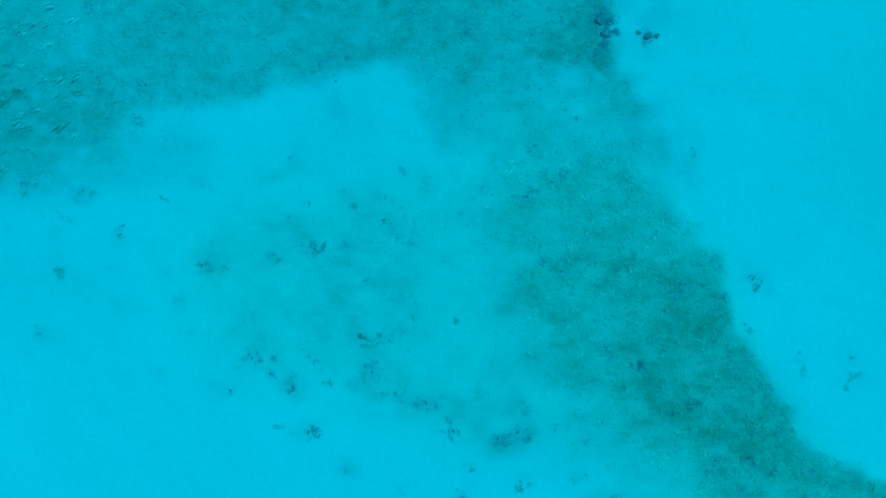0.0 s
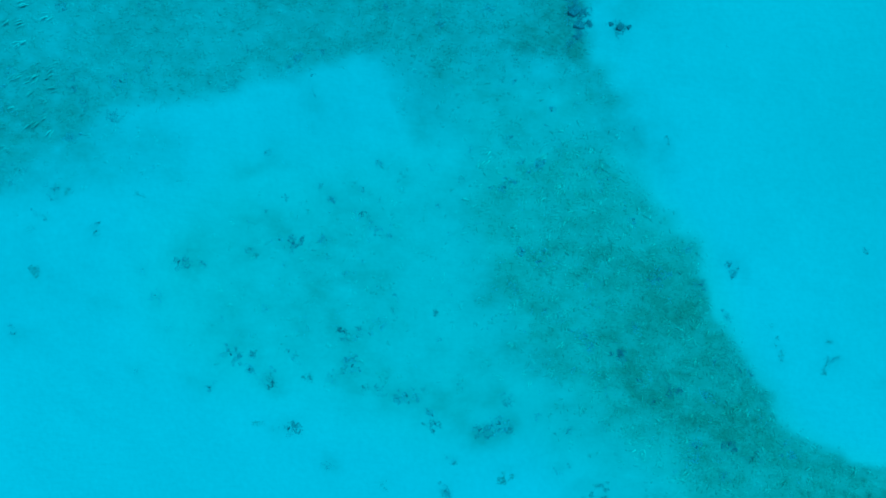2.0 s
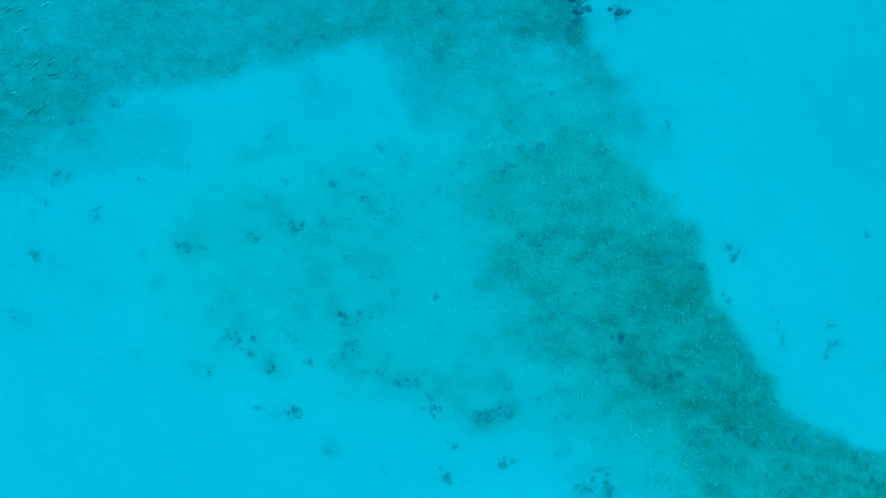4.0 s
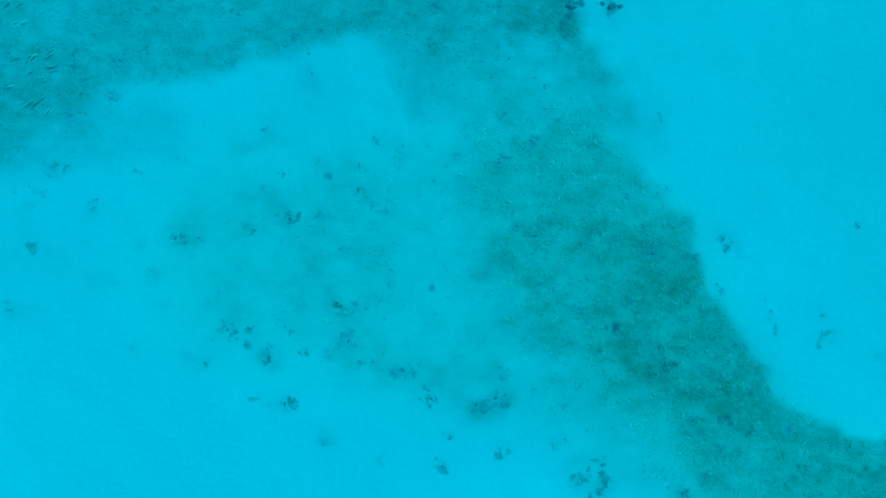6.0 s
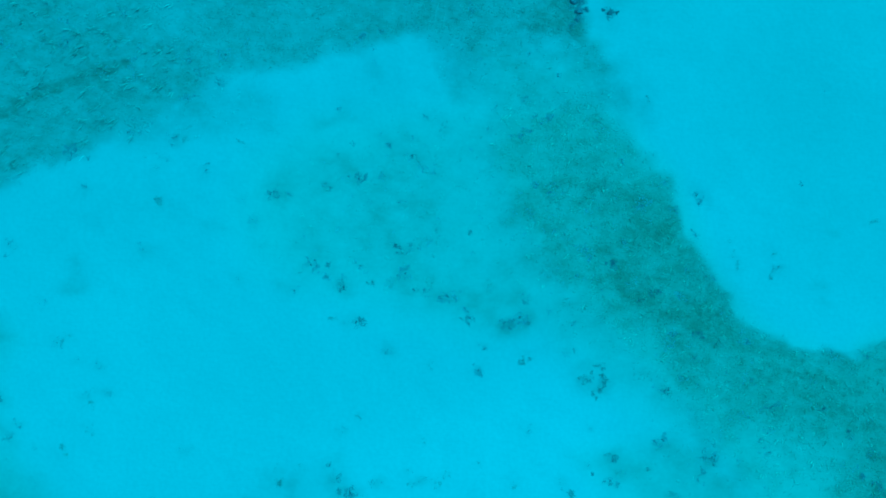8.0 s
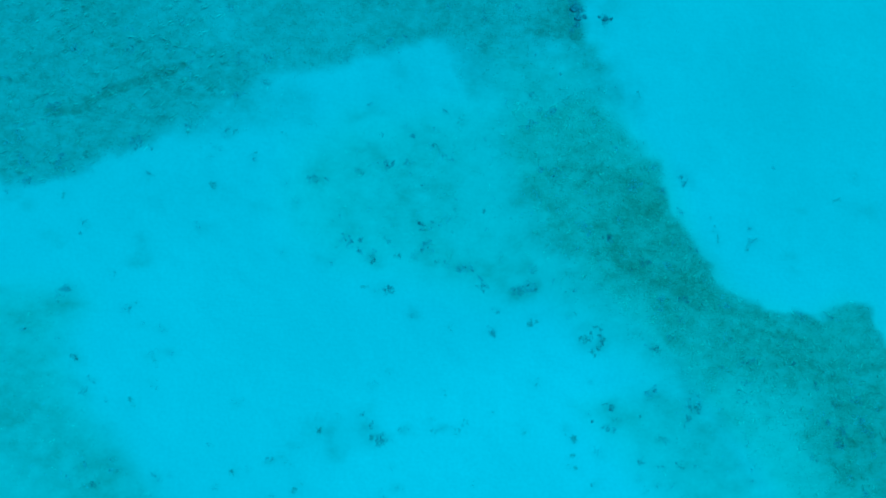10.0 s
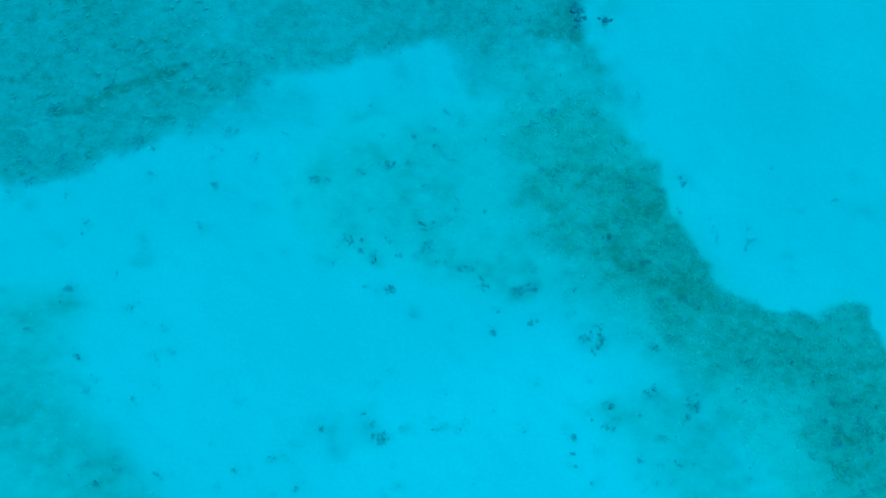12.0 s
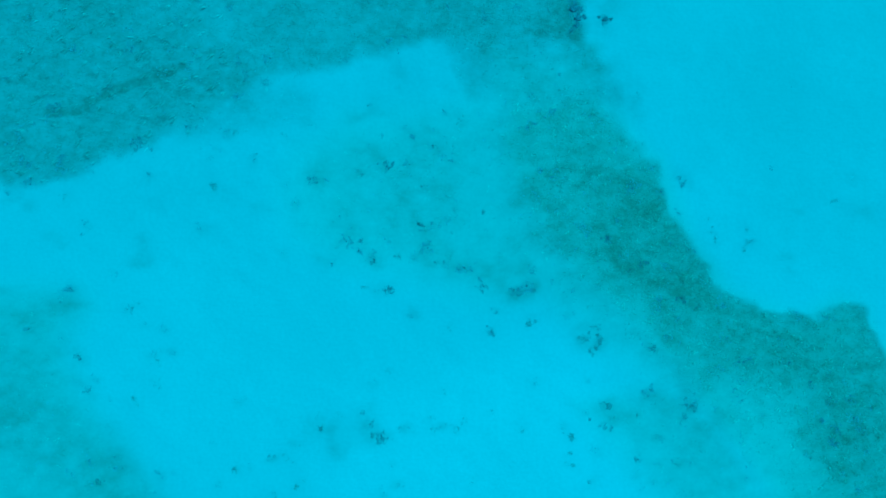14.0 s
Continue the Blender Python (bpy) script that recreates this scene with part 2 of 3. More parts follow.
CLUMPS_A = [(-16.05, 6.42, 0.1), (-15.85, 4.53, 0.13), (-15.8, 3.05, 0.1), (-15.57, 4.87, 0.13), (-15.52, 6.56, 0.08), (-15.5, 4.62, 0.13), (-15.42, 4, 0.08), (-15.33, 8.18, 0.1), (-15.26, 3.95, 0.15), (-15.16, 3.34, 0.13), (-15.13, -0.82, 0.13), (-15.1, -4.84, 0.07), (-15.09, 5.04, 0.1), (-14.79, 4.39, 0.08), (-14.73, 5.18, 0.1), (-14.6, 3.57, 0.08), (-14.57, -2.96, 0.08), (-14.38, 4.51, 0.1), (-14.32, 6.53, 0.11), (-14.24, 3.77, 0.15), (-14.18, -0.4, 0.08), (-14.13, 4.17, 0.08), (-13.99, 7.29, 0.18), (-13.95, 0.37, 0.15), (-13.83, -4.97, 0.11), (-13.77, -2.33, 0.08), (-13.74, -5.08, 0.08), (-13.74, 7.23, 0.1), (-13.46, 3.78, 0.07), (-13.36, -2.73, 0.05)]
CLUMPS_B = [(-13.34, -4.58, 0.11), (-13.27, -5.26, 0.07), (-13.26, -2.25, 0.08), (-13.24, -4.69, 0.08), (-13.11, -2.29, 0.07), (-12.78, 4.32, 0.1), (-12.76, -2.85, 0.05), (-12.76, 0.81, 0.07), (-12.61, -4.81, 0.13), (-12.52, 4.41, 0.08), (-12.5, 7.94, 0.11), (-12.34, -2.15, 0.03), (-12.31, -0.22, 0.11), (-12.29, 4.5, 0.08), (-12.26, 7.68, 0.07), (-11.9, 4.64, 0.08), (-11.71, 3.68, 0.1), (-11.68, 4.38, 0.11), (-11.42, 6.64, 0.13), (-11.32, -4.95, 0.11), (-11.32, -0.71, 0.1), (-11.26, 5.4, 0.08), (-11.23, 7.28, 0.1), (-11.19, -5.06, 0.07), (-11.19, -0.79, 0.07), (-11.12, -1.41, 0.08), (-11.06, 8.22, 0.1), (-11, -1.49, 0.07), (-10.89, 8.12, 0.13), (-10.87, -4.95, 0.05)]
CLUMPS_C = [(-10.72, 5.09, 0.11), (-10.72, 6.79, 0.13), (-10.6, 6.42, 0.1), (-10.54, 7.24, 0.13), (-10.38, 6.46, 0.07), (-10.36, 2.22, 0.07), (-10.35, 7.16, 0.07), (-10.26, 2.16, 0.11), (-9.92, 4.48, 0.08), (-9.82, -4.04, 0.07), (-9.7, 4.43, 0.07), (-9.59, 8.6, 0.1), (-9.57, 4.88, 0.08), (-9.49, 5.01, 0.11), (-9.45, 8.57, 0.13), (-9.29, 8.19, 0.05), (-9.27, 6, 0.13), (-9.2, -2.81, 0.05), (-9.12, 8.61, 0.07), (-8.88, -2.77, 0.05), (-8.73, 4.18, 0.11), (-8.7, -4.7, 0.05), (-8.32, 7.12, 0.13), (-8.19, -4.48, 0.07), (-8.06, 7.12, 0.08), (-8.01, 8.6, 0.1), (-7.82, 7.38, 0.1), (-7.81, 3.47, 0.08), (-7.57, -4.04, 0.05), (-7.55, 2.96, 0.1)]
CLUMPS_D = [(-7.29, 2.29, 0.05), (-6.66, 3.64, 0.11), (-6.45, 1.2, 0.12), (-6.2, 1.82, 0.08), (-6.09, 7.85, 0.08), (-6.05, 1.85, 0.13), (-5.9, 2.23, 0.08), (-5.81, 4.47, 0.08), (-5.68, 1.56, 0.13), (-5.54, 7.43, 0.08), (-5.47, 1.29, 0.08), (-5.47, 5.82, 0.1), (-5.46, -3.14, 0.13), (-5.41, 2.77, 0.07), (-5.39, -3.53, 0.08), (-5.32, -2.25, 0.03), (-5.26, 3.22, 0.05), (-5.18, 1.52, 0.07), (-5.17, 0.44, 0.05), (-5.16, 4.11, 0.1), (-5.15, -2.3, 0.08), (-5.09, 5.6, 0.05), (-5.06, -3.74, 0.08), (-5.06, 3.98, 0.08), (-5.01, 1.67, 0.05), (-4.93, 7.64, 0.13), (-4.92, 1.94, 0.1), (-4.88, -5.3, 0.05), (-4.78, 8.65, 0.08), (-4.7, 2.32, 0.05), (-4.64, 6.3, 0.05)]
CLUMPS_E = [(-4.62, -4.68, 0.08), (-4.58, 2.39, 0.08), (-4.58, 7.06, 0.08), (-4.35, 5.24, 0.08), (-4.26, -0.27, 0.05), (-4.24, 4.13, 0.1), (-4.21, 4.66, 0.08), (-4.2, 3.82, 0.1), (-4.18, 4.98, 0.1), (-4.15, -3.56, 0.08), (-4.07, 1.32, 0.07), (-4.07, 1.47, 0.1), (-4.01, 2.45, 0.08), (-3.99, -3.68, 0.03), (-3.98, -0.28, 0.08), (-3.98, 2.69, 0.05), (-3.81, 8.49, 0.08), (-3.7, 3.49, 0.08), (-3.67, 1.68, 0.13), (-3.65, 4.61, 0.07), (-3.59, 2.24, 0.1), (-3.56, 5.17, 0.1), (-3.47, 7.92, 0.08), (-3.36, 2.32, 0.1), (-3.28, 4.43, 0.1), (-3.27, 5.71, 0.1), (-3.23, 3.25, 0.08), (-3.23, 8.74, 0.11), (-3.21, -3.52, 0.08), (-3.15, 2.56, 0.1)]
CLUMPS_F = [(-3.02, 4.25, 0.07), (-2.86, 3.09, 0.07), (-2.81, 5.19, 0.08), (-2.78, 5.19, 0.08), (-2.75, 1.07, 0.1), (-2.59, 1.14, 0.13), (-2.46, 0.99, 0.07), (-2.16, 5.65, 0.08), (-2.11, 4.82, 0.07), (-2.09, 0.76, 0.11), (-1.84, 4.29, 0.08), (-1.82, 3.16, 0.05), (-1.79, -0.72, 0.13), (-1.67, -0.1, 0.07), (-1.28, 0.55, 0.08), (-1.2, 8.66, 0.1), (-1.07, 5.25, 0.1), (-0.96, 2.66, 0.08), (-0.92, 0.59, 0.11), (-0.79, 5.26, 0.13), (-0.77, 0.65, 0.15), (-0.73, 1.2, 0.07), (-0.63, 7.34, 0.1), (-0.6, 7.78, 0.1), (-0.59, 3.35, 0.1), (-0.49, -2.2, 0.1), (-0.45, 3.23, 0.08), (-0.41, 5.77, 0.1), (-0.4, 4.01, 0.15), (-0.15, 5.69, 0.13)]
CLUMPS_G = [(-0.06, 0.8, 0.07), (-0.06, 3.82, 0.15), (0.03, 3.16, 0.08), (0.08, 2.86, 0.1), (0.11, 6.78, 0.11), (0.28, 5.95, 0.08), (0.41, 2.67, 0.1), (0.44, -0.23, 0.08), (0.55, 0.48, 0.1), (0.62, 1.71, 0.11), (0.76, 2.46, 0.1), (0.88, 2.36, 0.15), (0.94, 3.29, 0.08), (0.97, 2.96, 0.07), (1.06, -2.13, 0.05), (1.07, 3.74, 0.1), (1.14, -5.1, 0.11), (1.2, 1.64, 0.08), (1.25, 5.46, 0.1), (1.31, -4.08, 0.1), (1.71, 2.13, 0.08), (1.75, -3.5, 0.07), (1.76, 4.69, 0.13), (1.86, 2.56, 0.11), (2.11, 1.57, 0.11), (2.3, 3.53, 0.15), (2.43, 3.15, 0.11), (2.48, -4.87, 0.07), (2.7, 0.39, 0.08), (2.77, -1.08, 0.07)]
CLUMPS_H = [(2.84, 4.11, 0.1), (2.88, -2.35, 0.13), (2.95, 0.09, 0.13), (3, -5.03, 0.07), (3.01, -2.45, 0.08), (3.1, -4.54, 0.07), (3.11, 0.27, 0.16), (3.27, 1.26, 0.13), (3.45, -0.83, 0.1), (3.46, -5.02, 0.07), (3.54, 1.76, 0.08), (3.55, -2.96, 0.08), (3.61, 0.03, 0.08), (3.66, 2.82, 0.1), (3.7, 3.84, 0.13), (3.72, -2.86, 0.07), (3.88, -3.12, 0.08), (3.95, -3.4, 0.08), (3.97, 1.75, 0.07), (4.24, -2.64, 0.08), (4.35, 0.86, 0.1), (4.66, -1.84, 0.08), (4.85, -1.76, 0.1), (4.85, 0.36, 0.1), (4.91, -4.2, 0.08), (4.93, -0.76, 0.07), (5.02, 0.12, 0.13), (5.04, -1.77, 0.08), (5.32, -2.29, 0.07), (5.37, -4.4, 0.08)]
CLUMPS_I = [(5.7, -2.09, 0.08), (5.71, 2.03, 0.07), (5.73, -4.56, 0.1), (5.85, 2.06, 0.08), (5.86, -1.59, 0.07), (6.76, -1.43, 0.07), (7.18, -0.08, 0.11), (7.36, -0.24, 0.08), (7.45, -2.91, 0.07), (7.48, -4.15, 0.07), (7.73, -3.01, 0.08), (7.83, -2.91, 0.1), (7.84, -0.15, 0.08), (8.16, -1.79, 0.1), (8.26, -0.15, 0.08), (8.34, -3.93, 0.13), (8.56, -4.72, 0.13), (8.58, -2.11, 0.1), (8.9, -3.09, 0.15), (9, -3.33, 0.13), (9.06, -5.2, 0.13), (9.31, -4.06, 0.13), (9.4, -2.76, 0.1)]
CLUMPS = CLUMPS_A + CLUMPS_B + CLUMPS_C + CLUMPS_D + CLUMPS_E + CLUMPS_F + CLUMPS_G + CLUMPS_H + CLUMPS_I
DARK_CLUMPS_A = [(-15.89, 6.39, 0.11), (-15.23, -2.68, 0.08), (-14.54, -0.13, 0.07), (-14.53, 5.45, 0.18), (-14.38, 5.29, 0.08), (-14.35, 3.52, 0.08), (-14.29, 4.08, 0.15), (-13.63, -1.7, 0.07), (-13.6, 2.22, 0.1), (-13.46, -2.57, 0.1), (-12.99, -5.13, 0.07), (-12.84, 6.16, 0.07), (-12.34, 7.37, 0.13), (-12.32, 6.27, 0.07), (-12.1, 4.52, 0.13), (-11.81, -0.62, 0.08), (-11.68, -5.39, 0.07), (-11.62, -1.5, 0.08), (-10.24, 5.33, 0.1), (-9.98, 4.19, 0.07), (-9.72, 5.08, 0.08), (-9.62, -5.28, 0.08), (-9.07, -2.85, 0.08), (-9.01, 6.72, 0.11), (-8.49, 6.46, 0.1), (-7.89, 1.46, 0.08), (-7.42, -4.1, 0.07), (-7.11, 3.63, 0.13), (-6.93, 3.6, 0.08)]
DARK_CLUMPS_B = [(-6.13, 7.11, 0.1), (-5.62, 1.89, 0.11), (-5.61, 4.47, 0.05), (-5.27, 1.4, 0.08), (-5.26, -3.46, 0.11), (-4.94, -3.8, 0.13), (-4.92, 3.85, 0.08), (-4.91, 4.07, 0.13), (-4.88, 0.43, 0.13), (-4.83, -3.9, 0.07), (-4.64, 3.54, 0.07), (-4.38, 7.8, 0.1), (-4.23, 7.75, 0.07), (-4.13, -0.2, 0.08), (-3.77, 2.2, 0.1), (-3.15, 1.21, 0.08), (-2.8, 1.08, 0.1), (-2.01, 0.6, 0.11), (-1.15, 0.5, 0.13), (-1.05, 0.35, 0.07), (-0.6, 1.13, 0.08), (0.43, 8.09, 0.13), (0.46, 8.93, 0.08), (0.73, 8.36, 0.08), (1.01, -3.03, 0.08), (1.29, 0.68, 0.08), (1.49, 2.31, 0.08), (1.58, -3.41, 0.1), (1.61, 1.88, 0.11), (2.15, 1.08, 0.07)]
DARK_CLUMPS_C = [(2.18, 3.4, 0.1), (2.41, 1.21, 0.07), (2.56, -4.39, 0.1), (3.13, 3.44, 0.13), (3.28, -0.71, 0.11), (3.29, -3.76, 0.08), (3.44, 1.92, 0.11), (3.66, -0.3, 0.1), (3.66, 0.38, 0.08), (3.76, -4.32, 0.07), (4.11, 0.02, 0.08), (4.12, 1.67, 0.1), (5.07, -0.85, 0.1), (5.4, -1.55, 0.1), (5.52, -2.15, 0.1), (5.68, -4.91, 0.07), (5.78, -1.42, 0.1), (6.18, -3.06, 0.08), (6.72, -0.86, 0.11), (7.42, -2.26, 0.07), (7.65, -2.31, 0.08), (8.02, -0.18, 0.11), (8.24, -3.75, 0.15), (8.24, -2.69, 0.13), (8.32, -3.32, 0.13), (8.74, -2.6, 0.11), (8.83, -1.7, 0.1), (9.23, -3.49, 0.13)]
DARK_CLUMPS = DARK_CLUMPS_A + DARK_CLUMPS_B + DARK_CLUMPS_C
DENSE_CLUMPS = [(-14.5, 5.35, 0.08), (-13.69, -1.57, 0.1), (-13.24, 5.96, 0.08), (-13.1, -5.25, 0.1), (-13.03, 6.06, 0.08), (-8.04, -4.46, 0.08), (-5.22, 1.31, 0.11), (-4.8, -5.49, 0.07), (-4.46, -5.19, 0.07), (-4.33, -3.58, 0.07), (-3.88, 2.35, 0.11), (-3.47, 4.68, 0.08), (-3.4, 1.25, 0.08), (-3.09, -3.44, 0.07), (-2.83, 2.83, 0.07), (1.54, 1.99, 0.13), (2.26, 1.14, 0.11), (2.56, 1.38, 0.13), (2.9, -1.13, 0.1), (3.08, -3.75, 0.07), (3.72, -4.53, 0.08), (3.77, 0.33, 0.13), (4.27, 0.11, 0.11), (5.6, -1.5, 0.11), (6.34, -2.21, 0.07), (6.89, -1.53, 0.11), (7.55, -2.16, 0.1), (7.58, -4.24, 0.08), (8.42, -3.45, 0.1)]
STAINS_A = [(-15.54, -3.72, 0.49), (-15.47, 3.01, 0.3), (-14.96, -1.01, 0.16), (-14.88, -4.36, 0.33), (-14.53, 1.68, 0.2), (-14.3, -0.16, 0.25), (-14.22, -4.67, 0.33), (-13.73, -0.23, 0.3), (-12.6, -5.05, 0.41), (-11.99, 1.15, 0.16), (-11.84, 1.56, 0.3), (-11.38, 7.81, 0.25), (-8.61, 2.8, 0.2), (-6.86, 1.35, 0.2), (-6.82, 3.4, 0.2), (-6.35, -3.56, 0.16), (-6.18, -3.85, 0.41), (-6.17, -4.25, 0.33)]
STAINS_B = [(-5.8, 5.45, 0.13), (-5.72, 5.7, 0.23), (-1.95, 0.9, 0.28), (-1.5, 0.66, 0.28), (-1.0, 0.62, 0.3), (-0.6, 0.78, 0.23), (0.4, 8.02, 0.23), (1.14, -0.86, 0.25), (1.71, -2.94, 0.23), (3.28, -0.71, 0.2), (3.93, 3.59, 0.16), (4.1, -2.79, 0.25), (4.28, -4.12, 0.2), (4.61, -3.63, 0.33), (6.85, 1.56, 0.16), (6.88, 1.15, 0.13), (8.51, 0.19, 0.2), (9.11, 2.93, 0.13), (9.57, -2.26, 0.33)]
STAINS_C = [(1.3, 8.9, 0.4), (1.75, 8.75, 0.35), (1.5, 7.1, 0.3), (1.75, 6.65, 0.4), (2.15, 6.15, 0.35)]
STAINS = STAINS_A + STAINS_B + STAINS_C
GRADES = [THIN_CLUMPS, CLUMPS, DARK_CLUMPS, DENSE_CLUMPS]
CORAL_ROCKS = [(0.5, 8.74, 0.23), (0.6, 8.5, 0.2), (0.55, 8.25, 0.13), (1.42, 8.46, 0.15), (1.24, 8.52, 0.1), (1.6, 8.48, 0.1)]

lattice = np.random.RandomState(4).rand(256, 256)


def grain(x, y, size):
    """Smooth noise from 0 to 1 with lumps of that many metres."""
    u, v = x / size + 91.3, y / size + 37.7
    i, j = np.floor(u).astype(int), np.floor(v).astype(int)
    a, b = u - i, v - j
    a, b = a * a * (3 - 2 * a), b * b * (3 - 2 * b)
    pick = lambda p, q: lattice[p % 256, q % 256]
    return (pick(i, j) * (1 - a) + pick(i + 1, j) * a) * (1 - b) + (pick(i, j + 1) * (1 - a) + pick(i + 1, j + 1) * a) * b


def inside(x, y, outline):
    """Metres to the outline, above zero within it."""
    far, odd = np.full(x.shape, 1e9), np.zeros(x.shape, bool)
    for (ax, ay), (bx, by) in zip(outline, outline[1:] + outline[:1]):
        k = np.clip(((x - ax) * (bx - ax) + (y - ay) * (by - ay)) / ((bx - ax) ** 2 + (by - ay) ** 2), 0, 1)
        far = np.minimum(far, np.hypot(x - ax - k * (bx - ax), y - ay - k * (by - ay)))
        if ay != by:
            odd ^= ((ay > y) != (by > y)) & (x < (bx - ax) * (y - ay) / (by - ay) + ax)
    return np.where(odd, far, -far)


def beyond(x, y, line):
    """Metres to an open line."""
    far = np.full(x.shape, 1e9)
    for (ax, ay), (bx, by) in zip(line, line[1:]):
        k = np.clip(((x - ax) * (bx - ax) + (y - ay) * (by - ay)) / ((bx - ax) ** 2 + (by - ay) ** 2), 0, 1)
        far = np.minimum(far, np.hypot(x - ax - k * (bx - ax), y - ay - k * (by - ay)))
    return far


def step(d, low, high):
    k = np.clip((d - low) / (high - low), 0, 1)
    return k * k * (3 - 2 * k)


def cover(x, y):
    """How thickly weed grows, from 0 to 1: in the band, in the upper meadow, and thinly elsewhere."""
    u = x + 0.35 * (grain(x, y, 1.3) - 0.5) + 0.3 * (grain(x, y, 0.4) - 0.5)
    v = y + 0.35 * (grain(x + 50, y, 1.3) - 0.5) + 0.3 * (grain(x + 50, y, 0.4) - 0.5)
    along, across = 0.75 * (0.95 * x + 0.3 * y), 1.1 * (0.95 * y - 0.3 * x)
    lumps = 0.3 * grain(along, across, 0.9) + 0.55 * grain(along + 20, across, 0.34) + 0.15 * grain(along, across + 40, 0.16)
    along, across = 0.5 * (0.8 * x + 0.6 * y), 1.3 * (0.8 * y - 0.6 * x)
    combed = 0.5 * grain(along, across, 0.42) + 0.5 * grain(along + 20, across, 0.2)
    west = step(-x, 6.0, 10.0) * step(y, 2.5, 4.5)
    lumps = lumps * (1 - 0.6 * west) + 0.6 * west * combed
    lumps = np.clip(0.5 + 1.35 * (lumps - 0.5), 0, 1)
    patches = grain(x, y + 30, 1.8)
    edge = inside(u, v, BAND)
    away = beyond(u, v, EDGE)
    band = step(edge, -0.22 - 0.33 * step(away, 0.6, 1.6) - 0.25 * step(y, 3.6, 5.4), 0.14 + 0.66 * step(away, 0.8, 2.0)) * (0.82 + 0.16 * patches)
    band = band * (1 - 0.42 * step(away, 1.4, 3.4) * (1 - step(x, 6.5, 8.5))) * (1 - 0.22 * step(y, 3.0, 5.2))
    band = band * (1 + 0.17 * step(inside(u, v, CORE), -0.6, 0.7))
    band = band * (1 + 0.45 * np.exp(-(beyond(u, v, VEIN) / 0.17) ** 2) * (0.3 + grain(x, y, 0.4)))
    band = band * (1 - 0.4 * step(inside(u, v, FADE), -0.5, 0.9))
    meadow = step(inside(u, v, MEADOW), -0.35, 0.35) * (0.6 + 0.22 * patches) * (1 + 0.1 * step(-x, 9.0, 13.0))
    streak = sum(np.exp(-(beyond(0.3 * u + 0.7 * x, 0.3 * v + 0.7 * y, line) / 0.085) ** 2) * (0.35 + 1.1 * grain(x, y, 0.35)) for line in STREAKS)
    meadow = meadow * (1 + 2.0 * streak + 0.5 * step(inside(u, v, CAPE), -0.3, 0.3))
    thin = step(inside(u, v, THIN), -1.0, 2.4) * (0.24 + 0.2 * patches)
    thin = np.maximum(thin, step(inside(u, v, MARGIN), -0.9, 1.6) * (0.44 + 0.22 * patches))
    thin = np.maximum(thin, step(inside(u, v, GAP), -0.8, 0.3) * (0.42 + 0.14 * patches))
    thin = np.maximum(thin, step(inside(u, v, SKIRT), -0.5, 0.7) * (0.26 + 0.25 * patches))
    thin = np.maximum(thin, step(inside(u, v, SIDE), -0.6, 1.4) * (0.22 + 0.36 * patches))
    thin = np.maximum(thin, step(inside(u, v, SPOT), -0.4, 0.6) * 0.16)
    thin = np.maximum(thin, step(inside(u, v, FOOT), -0.5, 1.0) * (0.13 + 0.26 * patches))
    # Slow rise towards larger y, which darkens the open sand as well.
    thin = np.maximum(thin, 0.12 * step(y, -2.5, 4.5) * (0.6 + 0.6 * patches))
    return band, meadow, thin, lumps


def silt(x, y):
    return np.maximum(step(inside(x, y, BAND), -0.8, 0.5), 0.65 * np.maximum.reduce([step(inside(x, y, plot), -0.8, 1.2) for plot in (THIN, SIDE, FOOT)] + [0.3 * step(inside(x, y, MEADOW), -0.3, 0.5)]))


def floor_height(x, y):
    near = np.exp(-((x + 2) ** 2 + (y - 1) ** 2) / 900.0)
    return near * (0.10 * (grain(x, y, 3.1) - 0.5) + 0.03 * (grain(x, y, 0.5) - 0.5))


def reach(low, high, pitch):
    """Even steps over the seen stretch, then wider and wider ones to the horizon."""
    out = np.geomspace(0.3, 1800, 26)
    return np.concatenate([low - out[::-1], np.arange(low, high, pitch), high + out])


def sheet(xs, ys, zs, name, mat):
    nx, ny = len(xs), len(ys)
    gx, gy = np.meshgrid(xs, ys)
    mesh = bpy.data.meshes.new(name)
    corner = (np.arange(ny - 1)[:, None] * nx + np.arange(nx - 1)[None, :]).ravel()
    faces = np.stack([corner, corner + 1, corner + nx + 1, corner + nx], 1)
    mesh.from_pydata(np.stack([gx.ravel(), gy.ravel(), zs(gx, gy).ravel()], 1).tolist(), [], faces.tolist())
    mesh.polygons.foreach_set("use_smooth", np.ones(len(faces), bool))
    mesh.materials.append(mat)
    return new(name, mesh), gx, gy


ground, gx, gy = sheet(reach(-19, 13, 0.06), reach(-9, 11, 0.06), floor_height, "ground", SAND)
tagged(ground, "pale coral sand sea floor with patchy green algae film", "sea floor", kind="structure")
band, meadow, thin, lumps = cover(gx, gy)
film = np.maximum(np.maximum(0.83 * band * (0.76 + 0.48 * lumps), thin * (0.62 + 0.76 * lumps)), 0.9 * meadow * (0.86 + 0.28 * lumps))
# Bare sand gets smoothly darker towards larger x and y.
film = np.maximum(film, 0.17 * step(gx, 2.0, 7.0) * step(gy, 1.5, 6.0) * (0.7 + 0.6 * grain(gx, gy + 30, 1.8)))
rng = np.random.RandomState(21)
spots = np.stack([rng.uniform(-17, 11.5, 2600), rng.uniform(-6.5, 9.5, 2600)])
band, meadow, thin = cover(*spots)[:3]
spots = spots[:, rng.rand(2600) < np.clip(0.9 * (thin - 0.1) + 0.5 * meadow + 0.5 * band, 0, 1)]
